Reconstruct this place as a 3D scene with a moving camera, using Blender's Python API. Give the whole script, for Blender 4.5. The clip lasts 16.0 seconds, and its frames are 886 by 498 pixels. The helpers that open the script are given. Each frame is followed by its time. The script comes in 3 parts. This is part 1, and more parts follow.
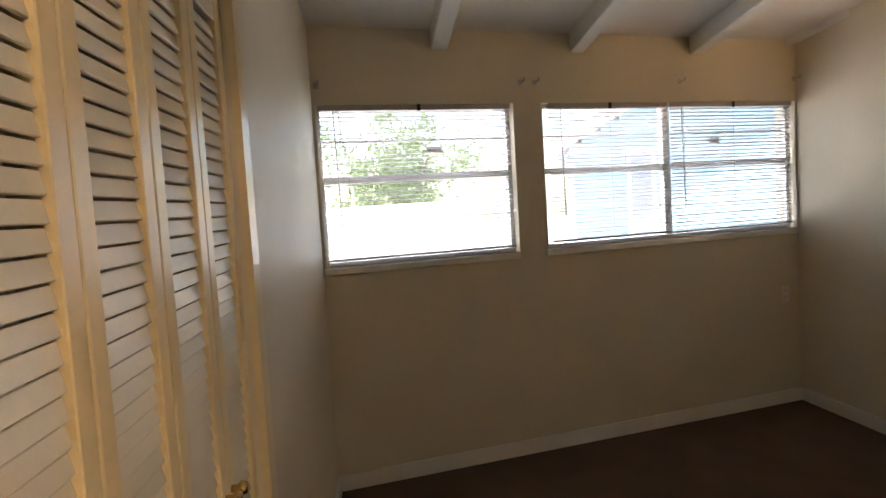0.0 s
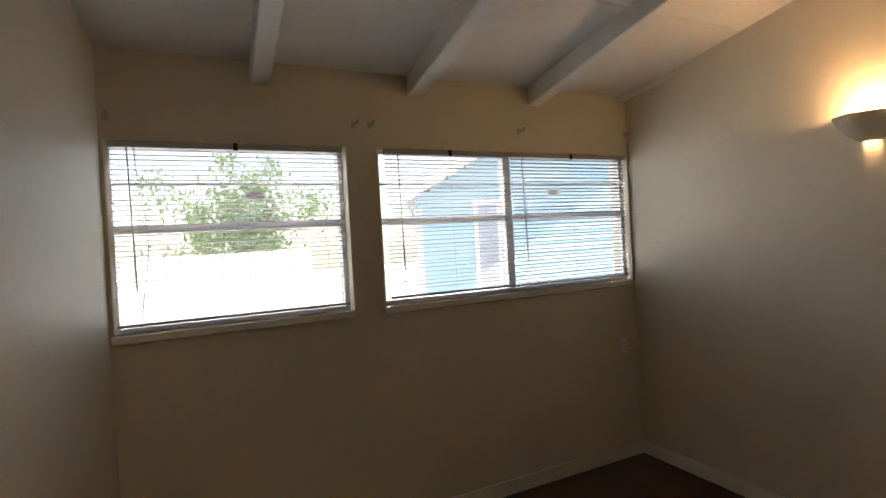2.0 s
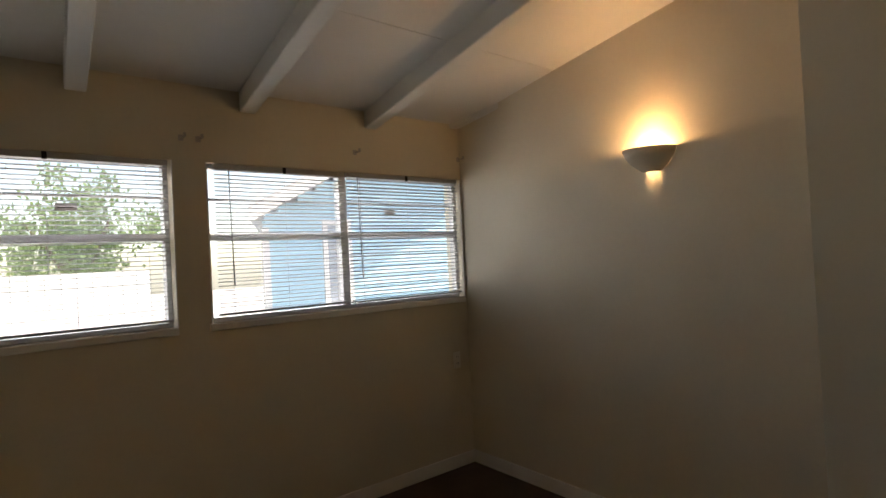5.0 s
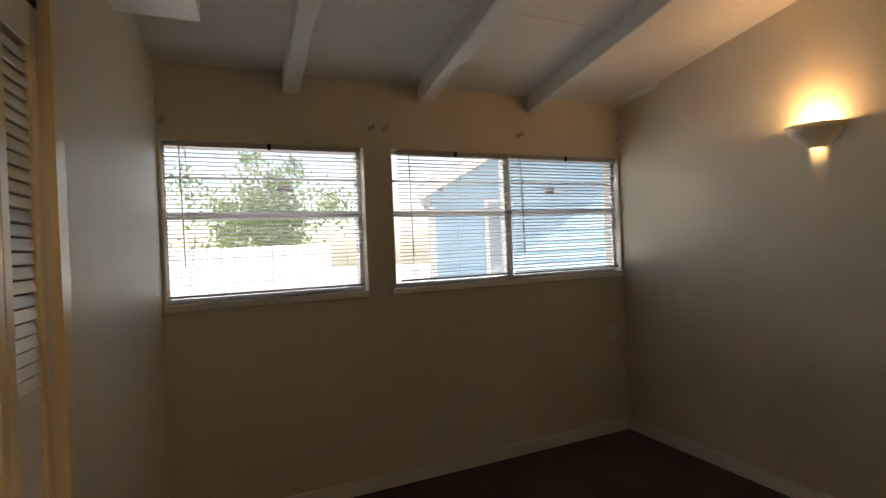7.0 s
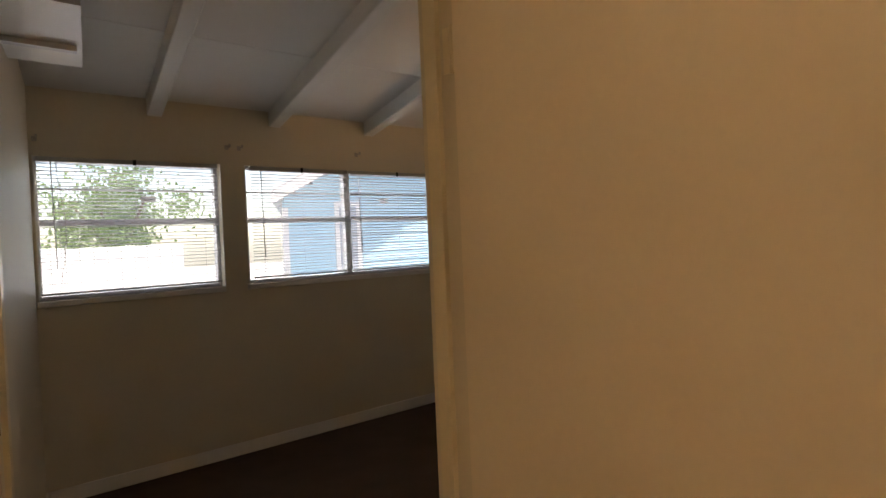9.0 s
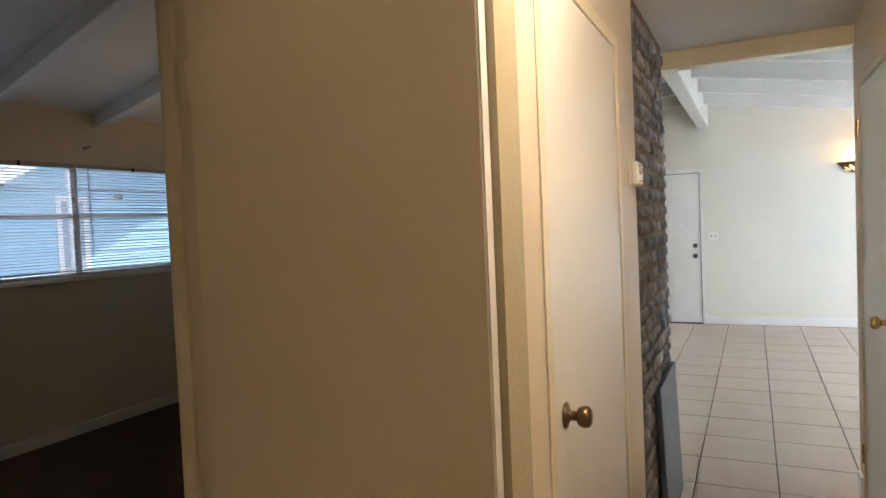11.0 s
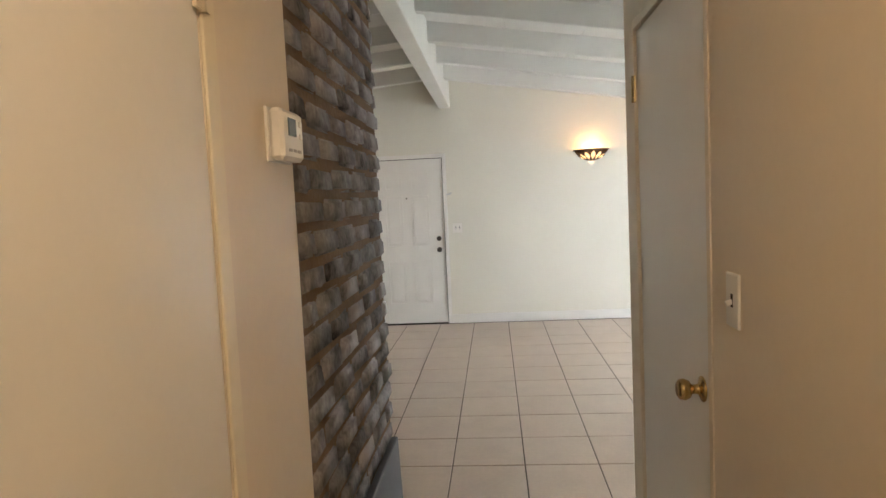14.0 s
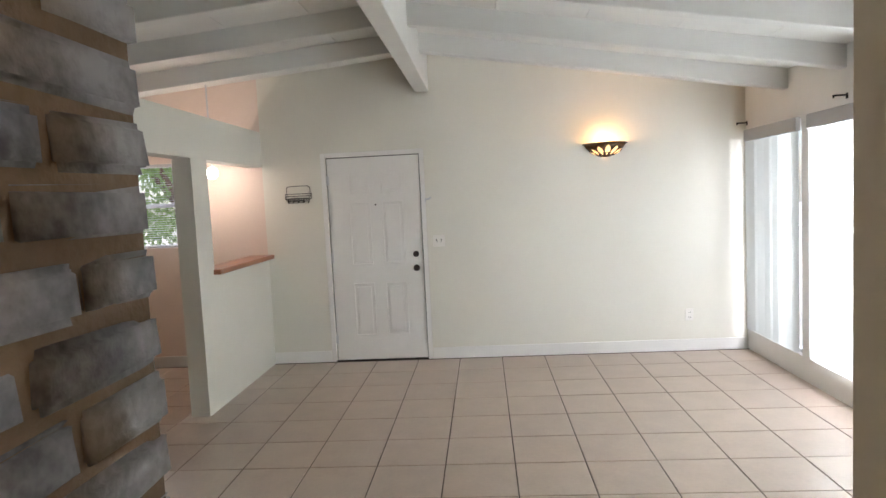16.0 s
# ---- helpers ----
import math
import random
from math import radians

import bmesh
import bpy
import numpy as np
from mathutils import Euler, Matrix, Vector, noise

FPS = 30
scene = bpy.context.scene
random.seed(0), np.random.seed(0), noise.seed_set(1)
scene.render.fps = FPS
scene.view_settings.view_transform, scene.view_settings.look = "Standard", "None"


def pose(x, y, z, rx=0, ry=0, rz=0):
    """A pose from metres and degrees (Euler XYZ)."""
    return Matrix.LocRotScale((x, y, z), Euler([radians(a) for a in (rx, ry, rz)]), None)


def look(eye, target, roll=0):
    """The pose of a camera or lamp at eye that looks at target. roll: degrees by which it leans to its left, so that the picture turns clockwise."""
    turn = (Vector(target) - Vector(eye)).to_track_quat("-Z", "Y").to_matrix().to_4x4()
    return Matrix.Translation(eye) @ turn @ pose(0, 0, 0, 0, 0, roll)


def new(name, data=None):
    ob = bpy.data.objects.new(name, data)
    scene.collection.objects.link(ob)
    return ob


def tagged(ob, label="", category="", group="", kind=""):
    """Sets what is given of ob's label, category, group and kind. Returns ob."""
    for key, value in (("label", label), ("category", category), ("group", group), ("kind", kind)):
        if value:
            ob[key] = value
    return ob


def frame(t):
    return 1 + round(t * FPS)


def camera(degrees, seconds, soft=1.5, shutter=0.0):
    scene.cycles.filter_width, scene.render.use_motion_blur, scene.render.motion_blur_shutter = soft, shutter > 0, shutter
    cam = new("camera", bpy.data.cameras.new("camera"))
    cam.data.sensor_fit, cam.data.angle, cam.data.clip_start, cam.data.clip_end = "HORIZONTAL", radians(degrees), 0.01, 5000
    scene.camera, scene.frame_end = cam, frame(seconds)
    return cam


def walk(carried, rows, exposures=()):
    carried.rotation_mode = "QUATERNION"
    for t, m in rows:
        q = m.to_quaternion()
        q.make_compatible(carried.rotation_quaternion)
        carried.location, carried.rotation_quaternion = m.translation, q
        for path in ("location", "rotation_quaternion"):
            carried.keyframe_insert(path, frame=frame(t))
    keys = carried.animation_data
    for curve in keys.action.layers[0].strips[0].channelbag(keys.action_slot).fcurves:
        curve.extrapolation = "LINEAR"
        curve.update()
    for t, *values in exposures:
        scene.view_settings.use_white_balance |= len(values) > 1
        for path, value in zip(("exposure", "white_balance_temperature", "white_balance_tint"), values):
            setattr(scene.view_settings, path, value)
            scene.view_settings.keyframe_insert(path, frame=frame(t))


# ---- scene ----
cam = camera(69.2, 16.0)
PATH = [
    (0, (-0.078, 0.764, 1.492), (0.555, 2.656, 1.355), -3.5),
    (0.5, (-0.005, 0.855, 1.522), (0.718, 2.714, 1.388), -3.5),
    (1, (0.06, 0.975, 1.521), (0.906, 2.784, 1.419), -3.6),
    (1.5, (0.139, 1.038, 1.519), (1.088, 2.797, 1.461), -3.4),
    (2, (0.182, 1.042, 1.512), (1.227, 2.747, 1.496), -3.3),
    (2.5, (0.22, 1.027, 1.506), (1.373, 2.661, 1.513), -3.1),
    (3, (0.25, 1.063, 1.51), (1.524, 2.605, 1.525), -3.0),
    (3.5, (0.259, 1.045, 1.489), (1.628, 2.503, 1.518), -3.0),
    (3.7, (0.261, 1.011, 1.457), (1.659, 2.441, 1.501), -3.2),
    (5.8, (0.233, 0.804, 1.469), (1.577, 2.285, 1.483), -2.4),
    (6, (0.227, 0.784, 1.466), (1.502, 2.324, 1.474), -2.4),
    (6.5, (0.149, 0.68, 1.462), (1.251, 2.349, 1.454), -2.4),
    (7, (0.002, 0.591, 1.441), (0.999, 2.324, 1.431), -2.4),
    (7.5, (-0.18, 0.432, 1.458), (0.786, 2.182, 1.425), -2.3),
    (8, (-0.264, 0.215, 1.464), (0.692, 1.971, 1.429), -2.4),
    (8.2, (-0.281, 0.129, 1.464), (0.671, 1.888, 1.43), -2.4),
    (9.2, (-0.41, -0.26, 1.466), (1.03, 1.13, 1.43), -2.5),
    (10.3, (-0.634, -0.444, 1.469), (0.939, 0.791, 1.405), -2.6),
    (10.5, (-0.627, -0.46, 1.47), (1.022, 0.67, 1.401), -2.6),
    (11, (-0.627, -0.489, 1.466), (1.172, 0.382, 1.389), -2.5),
    (11.5, (-0.521, -0.463, 1.47), (1.369, 0.185, 1.383), -2.6),
    (12, (-0.447, -0.449, 1.454), (1.492, 0.033, 1.362), -2.7),
    (12.3, (-0.394, -0.441, 1.447), (1.572, -0.081, 1.359), -2.8),
    (12.5, (-0.251, -0.449, 1.445), (1.715, -0.102, 1.342), -2.8),
    (13, (0.041, -0.494, 1.433), (2.021, -0.235, 1.322), -2.0),
    (13.5, (0.4, -0.495, 1.458), (2.385, -0.3, 1.312), -2.7),
    (14, (0.794, -0.466, 1.498), (2.781, -0.302, 1.345), -2.7),
    (14.5, (1.216, -0.494, 1.52), (3.205, -0.351, 1.364), -3.0),
    (15, (1.598, -0.536, 1.569), (3.586, -0.391, 1.401), -2.9),
    (15.5, (1.953, -0.428, 1.555), (3.944, -0.307, 1.4), -2.8),
    (16, (2.306, -0.458, 1.559), (4.295, -0.328, 1.402), -2.8),
]
WIN_BED, WIN_LIV, BLEAN = 15, 245, 0.22
EXPOSURES = [(0, 2.05, 6900, 18), (0.5, 1.52, 6850, 18), (1.5, 1.6, 6950, 16), (3.5, 1.25, 7150, 16), (7.0, 1.25, 7250, 17), (8.2, 1.3, 7700, 22),
             (10.3, 1.05, 5600, 14), (11.2, 0.85, 5850, 15), (12.5, 0.58, 6150, 15), (13.5, 0.45, 6450, 17), (14.5, 0.75, 6300, 17), (15.5, 0.68, 6200, 18), (16, 0.45, 6200, 18)]
walk(cam, [(t, look(eye, target, roll)) for t, eye, target, roll in PATH],
     exposures=EXPOSURES)

# ---- world and light ----
world = bpy.data.worlds.new("world")
scene.world = world
world.use_nodes = True
wn = world.node_tree
sky = wn.nodes.new("ShaderNodeTexSky")
sky.sky_type, sky.sun_disc = "NISHITA", False
sky.sun_elevation, sky.sun_rotation = radians(52), radians(200)
wn.links.new(sky.outputs[0], wn.nodes["Background"].inputs[0])
wn.nodes["Background"].inputs[1].default_value = 0.15


def lamp(name, kind, energy, colour, m, **settings):
    data = bpy.data.lights.new(name, kind)
    data.energy, data.color = energy, colour
    for key, value in settings.items():
        if key == "size":
            data.size = value
        elif key == "size_y":
            data.shape, data.size_y = "RECTANGLE", value
        elif key == "angle":
            data.angle = radians(value)
        elif key == "radius":
            data.shadow_soft_size = value
    ob = new(name, data)
    ob.matrix_basis = m
    return tagged(ob, kind="structure")


lamp("sun", "SUN", 5.0, (1, 0.95, 0.87), look((-4, -6, 18), (0, 0, 0)), angle=0.6)
lamp("window_light_1", "AREA", WIN_BED, (0.93, 0.97, 1), look((1.0, 4.72, 2.50), (0.75, 3.4, 1.15)), size=1.05, size_y=0.55)
lamp("window_light_2", "AREA", WIN_BED * 1.7, (0.9, 0.96, 1), look((2.55, 4.72, 2.50), (1.7, 3.4, 1.15)), size=1.5, size_y=0.55)
lamp("window_light_3", "AREA", WIN_LIV, (0.95, 0.98, 1), look((5.7, -3.6, 1.3), (5.5, 0, 0.4)), size=3.4, size_y=1.7)
lamp("window_light_4", "AREA", 30, (0.95, 1, 0.97), look((8.95, 3.0, 2.4), (7.5, 3.0, 1.2)), size=0.9, size_y=0.5)
lamp("hall_bulb", "POINT", 13.5, (1, 0.77, 0.51), pose(0.62, -0.52, 2.22), radius=0.12)
lamp("bedroom_sconce_bulb", "POINT", 3.0, (1, 0.60, 0.28), pose(3.214, 2.464, 1.963), radius=0.025)
lamp("living_sconce_bulb", "POINT", 4.0, (1, 0.55, 0.2), pose(8.38, -1.62, 1.995), radius=0.025)
lamp("kitchen_bulb", "POINT", 9, (1, 0.80, 0.62), pose(7.98, 2.16, 1.84), radius=0.06)


# ---- materials ----
def mat(name, colour, rough=0.6, var=0.12, scale=3.0, fine=60.0, bump=0.08, metal=0.0, emit=None, spots=0.0, stretch=(1, 1, 1), obj_var=0.0, spec=0.5):
    m = bpy.data.materials.new(name)
    m.use_nodes = True
    nt = m.node_tree
    n, l = nt.nodes, nt.links
    b = n["Principled BSDF"]
    b.inputs["Roughness"].default_value = rough
    b.inputs["Metallic"].default_value = metal
    b.inputs["Specular IOR Level"].default_value = spec
    geo = n.new("ShaderNodeNewGeometry")
    mp = n.new("ShaderNodeMapping")
    mp.inputs["Scale"].default_value = stretch
    l.new(geo.outputs["Position"], mp.inputs[0])
    big = n.new("ShaderNodeTexNoise")
    big.inputs["Scale"].default_value, big.inputs["Detail"].default_value = scale, 5
    sm = n.new("ShaderNodeTexNoise")
    sm.inputs["Scale"].default_value, sm.inputs["Detail"].default_value = fine, 3
    l.new(mp.outputs[0], big.inputs[0])
    l.new(mp.outputs[0], sm.inputs[0])
    add = n.new("ShaderNodeMath")
    add.operation = "MULTIPLY_ADD"
    l.new(sm.outputs[0], add.inputs[0])
    add.inputs[1].default_value = 0.4
    l.new(big.outputs[0], add.inputs[2])
    last = add
    if obj_var:
        info = n.new("ShaderNodeObjectInfo")
        more = n.new("ShaderNodeMath")
        more.operation = "MULTIPLY_ADD"
        l.new(info.outputs["Random"], more.inputs[0])
        more.inputs[1].default_value = obj_var
        l.new(add.outputs[0], more.inputs[2])
        last = more
    ramp = n.new("ShaderNodeValToRGB")
    e = ramp.color_ramp.elements
    e[0].position, e[1].position = 0.35, 1.05 + obj_var
    e[0].color = (*[c * (1 - var) for c in colour], 1)
    e[1].color = (*[min(1, c * (1 + var)) for c in colour], 1)
    l.new(last.outputs[0], ramp.inputs[0])
    out = ramp.outputs[0]
    if spots:
        st = n.new("ShaderNodeTexNoise")
        st.inputs["Scale"].default_value, st.inputs["Detail"].default_value = 5.0, 8
        l.new(mp.outputs[0], st.inputs[0])
        r2 = n.new("ShaderNodeValToRGB")
        r2.color_ramp.elements[0].position, r2.color_ramp.elements[1].position = 0.64, 0.72
        l.new(st.outputs[0], r2.inputs[0])
        mix = n.new("ShaderNodeMix")
        mix.data_type = "RGBA"
        fac = n.new("ShaderNodeMath")
        fac.operation = "MULTIPLY"
        fac.inputs[1].default_value = spots
        l.new(r2.outputs[0], fac.inputs[0])
        l.new(fac.outputs[0], mix.inputs[0])
        l.new(out, mix.inputs[6])
        mix.inputs[7].default_value = (*[c * 0.6 for c in colour], 1)
        out = mix.outputs[2]
    l.new(out, b.inputs["Base Color"])
    bp = n.new("ShaderNodeBump")
    bp.inputs["Strength"].default_value, bp.inputs["Distance"].default_value = bump, 0.01
    l.new(last.outputs[0] if not obj_var else add.outputs[0], bp.inputs["Height"])
    l.new(bp.outputs[0], b.inputs["Normal"])
    if emit:
        b.inputs["Emission Color"].default_value = (*emit[:3], 1)
        b.inputs["Emission Strength"].default_value = emit[3]
    return m


WALL = mat("cream wall paint", (0.67, 0.615, 0.49), 0.5, 0.05, 1.6, 45, 0.12, spots=0.05)
LWALL = mat("off white wall paint", (0.74, 0.725, 0.635), 0.6, 0.03, 1.6, 45, 0.1)
HALLW = mat("warm white hall paint", (0.72, 0.63, 0.49), 0.5, 0.04, 1.6, 55, 0.14)
# kitchen walls tinted peach: the warm light there is put into the colour
PINK = mat("wall paint tinted peach for kitchen light", (0.74, 0.62, 0.53), 0.6, 0.04, 1.6, 45, 0.1)
CEIL = mat("white ceiling panel paint", (0.74, 0.73, 0.69), 0.7, 0.04, 2, 120, 0.1)
BEAM = mat("white beam paint", (0.70, 0.70, 0.66), 0.5, 0.05, 3, 25, 0.2, stretch=(1, 0.15, 1))
TRIM = mat("white trim paint", (0.80, 0.79, 0.75), 0.35, 0.04, 4, 60, 0.05)
CREAM = mat("cream gloss trim", (0.76, 0.68, 0.50), 0.32, 0.06, 4, 60, 0.06)
DOORP = mat("flush door paint", (0.76, 0.74, 0.68), 0.3, 0.03, 3, 60, 0.04)
LEAFP = mat("worn tan door paint", (0.76, 0.68, 0.54), 0.45, 0.05, 2.5, 60, 0.05)
LOUV = mat("cream louver paint", (0.70, 0.66, 0.57), 0.35, 0.05, 6, 60, 0.05)
STILE = mat("yellowed stile paint", (0.72, 0.60, 0.38), 0.3, 0.08, 6, 60, 0.06)
CARPET = mat("dark brown carpet", (0.075, 0.045, 0.030), 0.95, 0.3, 4, 260, 0.5)
TILE = mat("beige ceramic tile", (0.47, 0.375, 0.30), 0.28, 0.10, 5, 40, 0.03, obj_var=0.18)
GROUT = mat("dark grout", (0.10, 0.08, 0.065), 0.9, 0.2, 6, 90, 0.2)
MORTAR = mat("tan mortar", (0.165, 0.108, 0.062), 0.95, 0.25, 6, 70, 0.8)
BRICK = mat("whitewashed grey brick", (0.165, 0.156, 0.15), 0.85, 0.8, 10, 60, 0.6, obj_var=0.25)
for node in BRICK.node_tree.nodes:
    if node.type == "VALTORGB":       # strong blotches, dark hearts and pale rims
        node.color_ramp.elements[0].position, node.color_ramp.elements[1].position = 0.48, 1.15
PANEL = mat("dark slate panel", (0.07, 0.08, 0.10), 0.5, 0.15, 4, 50, 0.1)
BRASS = mat("worn brass", (0.62, 0.45, 0.20), 0.25, 0.15, 20, 80, 0.05, metal=1)
OLDBRASS = mat("tarnished brass", (0.20, 0.14, 0.085), 0.3, 0.2, 20, 80, 0.05, metal=1)
BRONZE = mat("dark bronze", (0.06, 0.05, 0.045), 0.4, 0.2, 10, 60, 0.1, metal=0.7)
BLACK = mat("black wire", (0.015, 0.014, 0.013), 0.4, 0.1, 10, 60, 0.02, metal=0.5)
PLASTIC = mat("white plastic", (0.80, 0.78, 0.72), 0.35, 0.02, 5, 60, 0.02)
LCD = mat("grey lcd", (0.10, 0.13, 0.14), 0.2, 0.05, 5, 60, 0.0)
ALU = mat("white aluminium frame", (0.62, 0.63, 0.64), 0.4, 0.05, 6, 60, 0.03, metal=0.2)
# white vinyl greyed so that the slats' backlit darkness sits in the colour
SLAT = mat("white vinyl slat darkened for backlight", (0.46, 0.46, 0.46), 0.6, 0.03, 8, 60, 0.02)
LEDGE = mat("brown varnished wood", (0.36, 0.14, 0.06), 0.3, 0.3, 3, 30, 0.1, stretch=(0.2, 3, 3))
PLASTER = mat("white plaster shade", (0.78, 0.70, 0.58), 0.6, 0.04, 8, 60, 0.05)
STAIN = mat("brown leaded glass", (0.14, 0.075, 0.035), 0.25, 0.5, 40, 60, 0.1)
PETAL = mat("amber petal glass", (0.8, 0.55, 0.25), 0.3, 0.25, 30, 60, 0.1, emit=(1.0, 0.62, 0.24, 1.3))
# pale sky reflection is put into the pane's base colour
HOUSEGLASS = mat("house glass with sky in its colour", (0.36, 0.42, 0.48), 0.1, 0.1, 3, 30, 0.0)
GLOW = mat("glowing bulb", (1, 0.9, 0.7), 0.5, 0.0, 3, 60, 0.0, emit=(1.0, 0.72, 0.40, 22))
GLOWW = mat("glowing kitchen globe", (1, 0.95, 0.9), 0.5, 0.0, 3, 60, 0.0, emit=(1.0, 0.93, 0.85, 14))
STICK = mat("faded sticker", (0.45, 0.43, 0.40), 0.6, 0.1, 10, 60, 0.0)
DARK = mat("dark gap", (0.02, 0.018, 0.015), 0.9, 0.1, 5, 60, 0.0)
TEAL = mat("teal clapboard paint", (0.38, 0.62, 0.76), 0.6, 0.06, 1, 30, 0.1)
GROUND = mat("pale concrete yard", (0.55, 0.53, 0.49), 0.9, 0.12, 0.6, 20, 0.3)
FENCE = mat("white fence paint", (0.78, 0.78, 0.76), 0.6, 0.06, 2, 30, 0.1)
BARK = mat("bark", (0.12, 0.08, 0.05), 0.9, 0.3, 6, 40, 0.6)
LEAF = mat("green leaves", (0.11, 0.18, 0.07), 0.6, 0.45, 3, 20, 0.1)
ROOF = mat("pale shingle roof", (0.40, 0.39, 0.38), 0.9, 0.15, 3, 30, 0.3)
glass = bpy.data.materials.new("window glass")
glass.use_nodes = True
gb = glass.node_tree.nodes["Principled BSDF"]
gb.inputs["Transmission Weight"].default_value, gb.inputs["Roughness"].default_value, gb.inputs["IOR"].default_value = 1.0, 0.0, 1.1


def let_through(material, share, colour):
    """Mixes light that passes diffusely through a thin sheet into a material."""
    n, l = material.node_tree.nodes, material.node_tree.links
    thin, mix = n.new("ShaderNodeBsdfTranslucent"), n.new("ShaderNodeMixShader")
    thin.inputs[0].default_value, mix.inputs[0].default_value = (*colour, 1), share
    l.new(n["Principled BSDF"].outputs[0], mix.inputs[1])
    l.new(thin.outputs[0], mix.inputs[2])
    l.new(mix.outputs[0], n["Material Output"].inputs[0])


let_through(glass, 0.02, (0.9, 0.92, 0.95))      # dust on the panes
let_through(LEAF, 0.45, (0.30, 0.42, 0.12))


# ---- mesh helpers ----
def box(bm, lo, hi, bevel=0.0, m=None):
    c = [(a + b) / 2 for a, b in zip(lo, hi)]
    s = [abs(b - a) for a, b in zip(lo, hi)]
    mat4 = Matrix.Translation(c) @ Matrix.Diagonal((*s, 1))
    r = bmesh.ops.create_cube(bm, size=1, matrix=mat4)
    vs = r["verts"]
    if bevel:
        es = list({e for v in vs for e in v.link_edges})
        rb = bmesh.ops.bevel(bm, geom=es, offset=bevel, segments=1, affect="EDGES")
        vs = list({v for f in rb["faces"] for v in f.verts} | {v for v in vs if v.is_valid})
    if m:
        bmesh.ops.transform(bm, matrix=m, verts=[v for v in vs if v.is_valid])
    return bm


def bx(lo, hi, bevel=0.0):
    return box(bmesh.new(), lo, hi, bevel)


def prism(points, axis_from, axis_to, axis="x"):
    """A closed prism over a polygon; the polygon's two coordinates are those left over by the axis."""
    bm = bmesh.new()
    def at(p, a):
        return {"x": (a, p[0], p[1]), "y": (p[0], a, p[1]), "z": (p[0], p[1], a)}[axis]
    lo = [bm.verts.new(at(p, axis_from)) for p in points]
    hi = [bm.verts.new(at(p, axis_to)) for p in points]
    bm.faces.new(lo)
    bm.faces.new(hi[::-1])
    k = len(points)
    for i in range(k):
        bm.faces.new((lo[i], hi[i], hi[(i + 1) % k], lo[(i + 1) % k]))
    bmesh.ops.recalc_face_normals(bm, faces=bm.faces)
    return bm


def lathe(profile, m=None, steps=16, half=False):
    """Turns (radius, height) pairs about z."""
    bm = bmesh.new()
    rings = []
    count = steps + 1 if half else steps
    for r, z in profile:
        rings.append([bm.verts.new((r * math.cos(a), r * math.sin(a), z)) for a in
                      (((math.pi if half else 2 * math.pi) * i / steps) for i in range(count))])
    for a, b in zip(rings, rings[1:]):
        for i in range(steps):
            j = (i + 1) % count
            bm.faces.new((a[i], a[j], b[j], b[i]))
    bmesh.ops.remove_doubles(bm, verts=bm.verts, dist=1e-5)
    bmesh.ops.recalc_face_normals(bm, faces=bm.faces)
    for f in bm.faces:
        f.smooth = True
    if m:
        bmesh.ops.transform(bm, matrix=m, verts=bm.verts)
    return bm


def tube(bm, pts, r=0.003, steps=6):
    for a, b in zip(pts, pts[1:]):
        a, b = Vector(a), Vector(b)
        d = b - a
        q = d.to_track_quat("Z", "Y").to_matrix().to_4x4()
        bmesh.ops.create_cone(bm, cap_ends=True, segments=steps, radius1=r, radius2=r, depth=d.length + r,
                              matrix=Matrix.Translation((a + b) / 2) @ q)
    return bm


def mesh_of(name, bm, material):
    me = bpy.data.meshes.new(name)
    bm.to_mesh(me)
    bm.free()
    me.materials.append(material)
    return me


def part(name, bm, material, parent=None, label=""):
    ob = new(name, bm if isinstance(bm, bpy.types.Mesh) else mesh_of(name, bm, material))
    ob.parent = parent
    return tagged(ob, label=label)


def thing(name, label, category, group="", m=None):
    ob = new(name)
    ob.empty_display_size = 0.1
    if m:
        ob.matrix_basis = m
    return tagged(ob, label, category, group)


def structure(name, bm, material, label=""):
    return tagged(part(name, bm, material, None, label), kind="structure")


# ---- plan ----
NY, FX, SY = 4.13, 8.478, -2.91
HN, HS = -0.065, -0.958          # hall walls
RIDGE, RZ = 0.075, 2.93
TN, TS, TB = 0.09, 0.162, 0.12           # roof slopes
WSK, ESK = 0.24, 0.19         # bedroom side walls lean off the square


def west(y):
    return 0.385 - WSK * (NY - y)


def east(y):
    return 3.605 - ESK * (NY - y)


def roof(y, slope=None):
    if slope:
        return RZ - slope * (y - RIDGE)
    return RZ - (TN * (y - RIDGE) if y > RIDGE else TS * (RIDGE - y))


# floors
structure("floor_bedroom", bx((-1.6, 0.72, -0.1), (3.75, NY + 0.2, 0.0)), CARPET, "dark brown carpet on the bedroom floor")
floor_l = structure("floor", bx((-1.7, -3.2, -0.1), (FX + 0.2, 0.72, -0.006)), GROUT, "beige square ceramic floor tiles with dark grout")
floor_k = structure("floor_kitchen", bx((3.75, 0.72, -0.1), (FX + 0.2, 4.4, -0.006)), GROUT, "beige square ceramic kitchen floor tiles")
structure("ground", bx((-60, -60, -0.5), (60, 60, -0.25)), GROUND)

